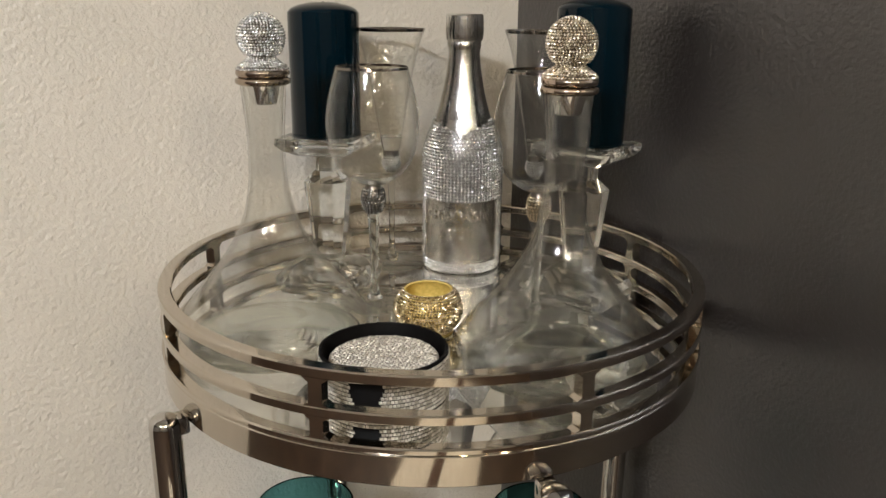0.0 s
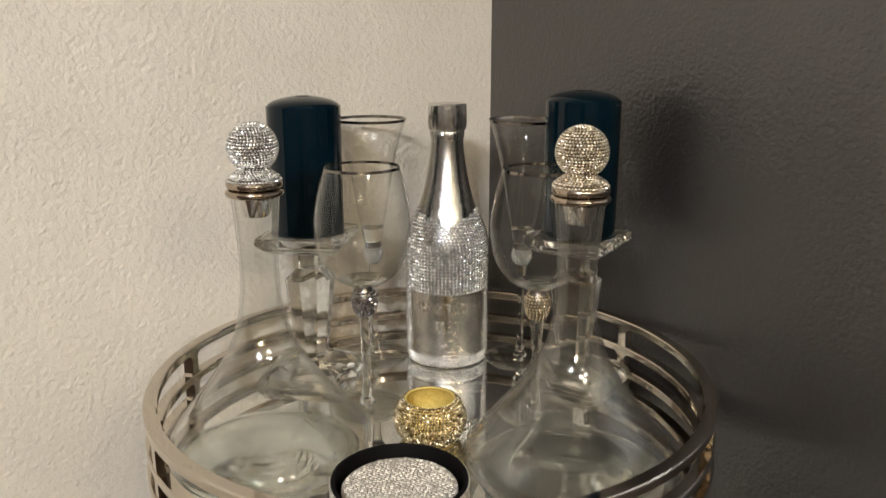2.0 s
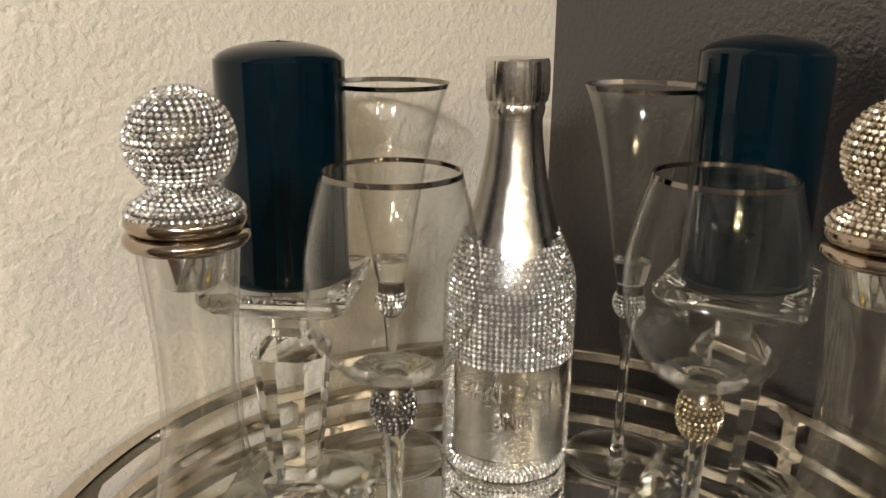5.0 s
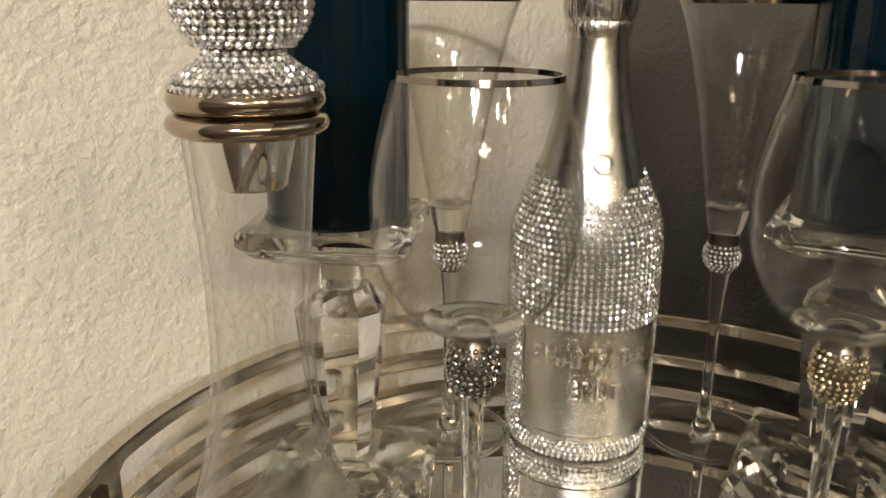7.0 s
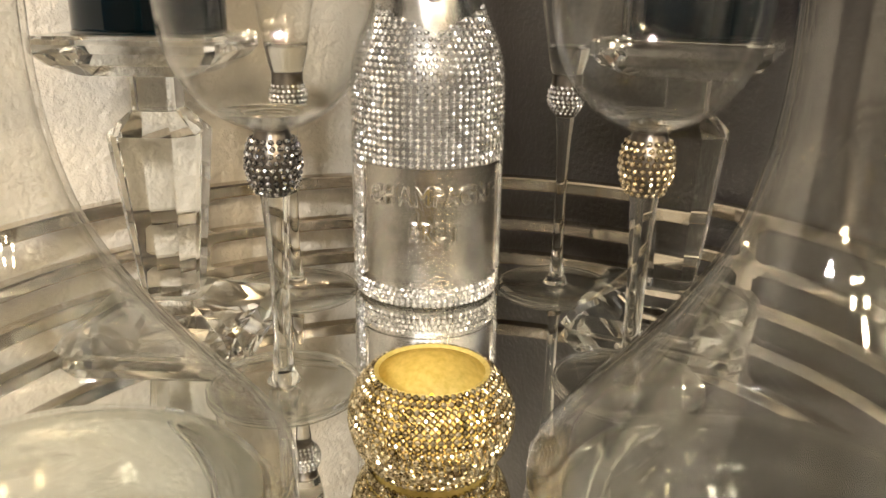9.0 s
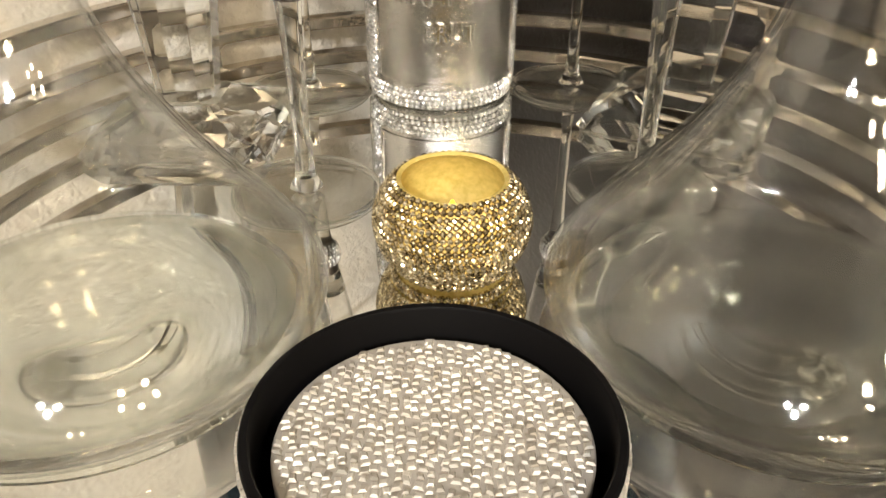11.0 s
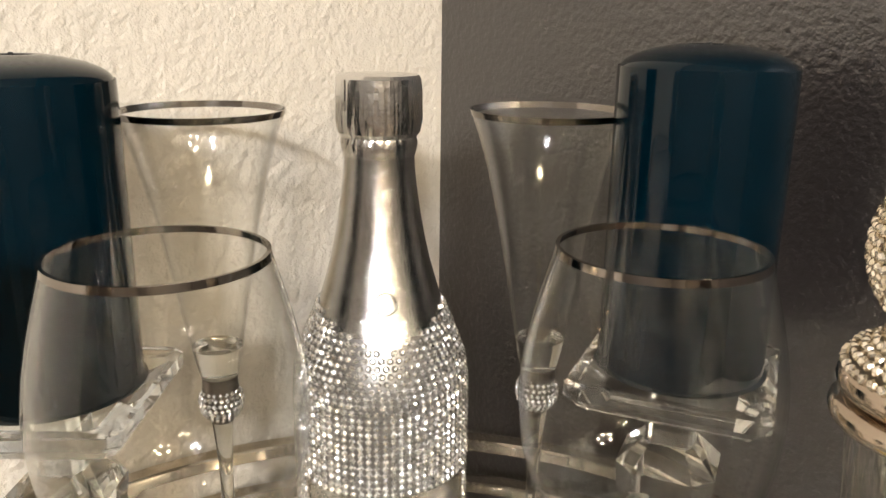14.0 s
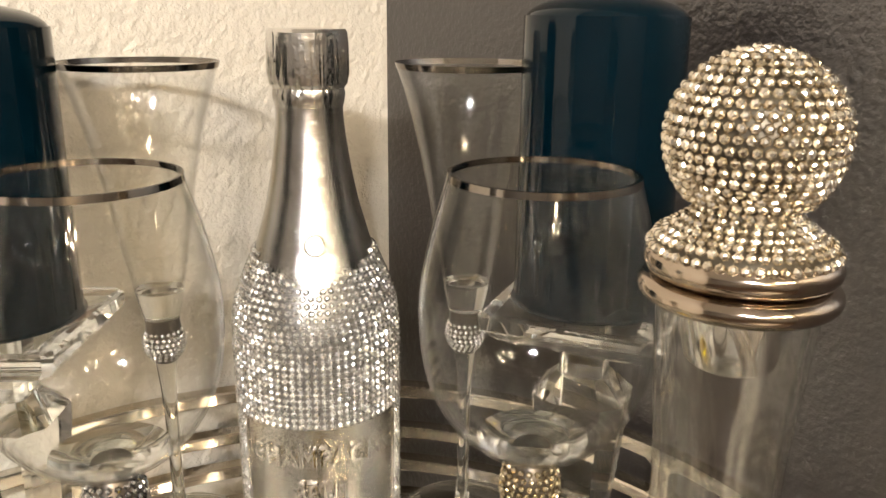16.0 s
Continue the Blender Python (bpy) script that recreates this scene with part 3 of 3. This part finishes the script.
def chips(places, w, h, d):
    """Small raised chips with a bevelled face, as one mesh: (origin, u, v, n)."""
    verts, faces = [], []
    for p, u, v, n in places:
        k = len(verts)
        lift = d * (0.7 + 0.6 * random.random())
        tilt = (random.random() - 0.5) * 0.5
        for s, t, q in ((-1, -1, 0), (1, -1, 0), (1, 1, 0), (-1, 1, 0), (-0.6, -0.55, 1), (0.6, -0.55, 1), (0.6, 0.55, 1), (-0.6, 0.55, 1)):
            verts.append(tuple(p + u * (s * w / 2) + v * (t * h / 2) + n * (q * lift * (1 + tilt * s))))
        faces += [(k + 4, k + 5, k + 6, k + 7)] + [(k + i, k + (i + 1) % 4, k + 4 + (i + 1) % 4, k + 4 + i) for i in range(4)]
    me = bpy.data.meshes.new("glitter_mesh")
    me.from_pydata(verts, [], faces)
    return me


me = chips([(Vector((0.0541 * math.cos(a), 0.0541 * math.sin(a), z)), Vector((-math.sin(a), math.cos(a), 0)), Vector((0, 0, 1)), Vector((math.cos(a), math.sin(a), 0))) for a, z in wrap], 0.0028, 0.0028, 0.0008)
me.materials.append(glitter)
tagged(new("glitter_mesh", me), "silver glitter mesh wrap", kind="stuff").parent = holder
for k in range(4):
    co = thing("coaster", CX, CY, TRAY_Z + 0.0045 + 0.0068 * k, "round black coaster topped with silver glitter mesh", "coaster", "stack of coasters")
    part("disc", lathe([(0, 0), (0.0455, 0), (0.046, 0.0005), (0.046, 0.0052), (0.0455, 0.0057), (0, 0.0057)], 64), black_satin if k < 3 else glitter_net, co)
    if k == 3:
        grid = []
        step = 0.0031
        for i in range(-15, 16):
            for j in range(-15, 16):
                x = step * (i + 0.5 * (random.random() - 0.5))
                y = step * (j + 0.5 * (i % 2) + 0.45 * (random.random() - 0.5))
                if math.hypot(x, y) < 0.0445:
                    grid.append((Vector((x, y, 0.0057)), Vector((1, 0.7 * (random.random() - 0.5), 0)) * random.uniform(0.75, 1.2), Vector((0.5 * (random.random() - 0.5), 1, 0)) * random.uniform(0.65, 1.1), Vector((0, 0, 1))))
        me = chips(grid, 0.0027, 0.0029, 0.0008)
        me.materials.append(glitter)
        tagged(new("glitter_mesh", me), "silver glitter mesh", kind="stuff").parent = co

# ---- glasses on the lower shelf ----
def teal_goblet(x, y):
    g = thing("teal_goblet", x, y, 0.3302, "teal tinted glass goblet on the lower shelf", "goblet", "teal goblets")
    prof = smooth_profile([(0.006, 0.16), (0.03, 0.17), (0.045, 0.20), (0.052, 0.25), (0.053, 0.262), (0.051, 0.278)], 4)
    part("bowl", lathe(shell(prof, 0.002), 48, close=True), teal_glass, g)
    part("foot", lathe([(0, 0), (0.038, 0), (0.038, 0.003), (0.01, 0.008), (0.0055, 0.02), (0.0055, 0.14), (0.009, 0.1615), (0, 0.1615)], 40), teal_glass, g)
    return g


for x, y in ((-0.104, -0.262), (0.138, -0.210)):
    teal_goblet(x, y)

# ---- ceiling lamps, unseen and assumed ----
def arm_bar(x, y, z0, z1):
    """A thin curved arm from the hub out to a bulb."""
    bm = bmesh.new()
    last = None
    for k in range(9):
        u = k / 8
        p = Vector((x * u, y * u, z0 + (z1 - z0) * u - 0.05 * math.sin(math.pi * u)))
        side = Vector((-y, x, 0)).normalized() * 0.006
        ringv = [bm.verts.new(p + side), bm.verts.new(p + Vector((0, 0, 0.006))), bm.verts.new(p - side), bm.verts.new(p - Vector((0, 0, 0.006)))]
        if last:
            for i in range(4):
                bm.faces.new((last[i], last[(i + 1) % 4], ringv[(i + 1) % 4], ringv[i]))
        else:
            bm.faces.new(ringv)
        last = ringv
    bm.faces.new(last)
    return bm


for cx, cy, cz, n, ring, watts, size, colour in CLUSTERS:
    lamp = thing("assumed_lamp", cx, cy, 2.5, "unseen ceiling lamp with dish shades, assumed as source of the room light", "ceiling lamp", "ceiling lamps")
    drop = cz - 2.5
    part("canopy", lathe([(0, 0), (0.065, 0), (0.065, -0.012), (0.014, -0.022), (0.010, drop + 0.16), (0.03, drop + 0.15), (0.03, drop + 0.11), (0, drop + 0.10)], 32), brushed, lamp)
    for k in range(n):
        a = 2 * math.pi * k / n + 0.4
        part("arm", arm_bar(ring * math.cos(a), ring * math.sin(a), drop + 0.13, drop + size + 0.055), brushed, lamp)
        # dish added over each bulb to block its light from the ceiling
        shade = [(0.016, drop + size + 0.055), (0.035, drop + size + 0.048), (size + 0.015, drop + size + 0.02), (size + 0.045, drop + 0.004), (size + 0.043, drop + 0.003), (size + 0.013, drop + size + 0.016), (0.033, drop + size + 0.044), (0.014, drop + size + 0.05)]
        cup = part("shade", lathe(shade, 32, close=True), shade_metal, lamp, "added dark dish that keeps the bulb's light off the ceiling")
        cup.matrix_basis = pose(ring * math.cos(a), ring * math.sin(a), 0)

# ---- unseen floor panels, added to give the chrome cream and brown bands ----
cream_band = material("cream_reflection_band", (0.62, 0.55, 0.44), 0.9)
vary(cream_band, 40, (0.56, 0.49, 0.39), (0.66, 0.59, 0.48))
brown_band = material("brown_reflection_band", (0.06, 0.03, 0.018), 0.9)
vary(brown_band, 40, (0.05, 0.025, 0.015), (0.08, 0.04, 0.025))
rug = thing("reflection_rug", 0.60, -1.62, 0.0005, "unseen cream and brown floor panels added for the chrome to reflect", "rug", turn=48)
for x, w, m in ((-0.28, 0.24, cream_band), (-0.12, 0.07, brown_band), (0.08, 0.32, cream_band)):
    part("reflection_panel", box(w - 0.002, 0.9, 0.008, x, 0, 0.004, 0.002), m, rug)
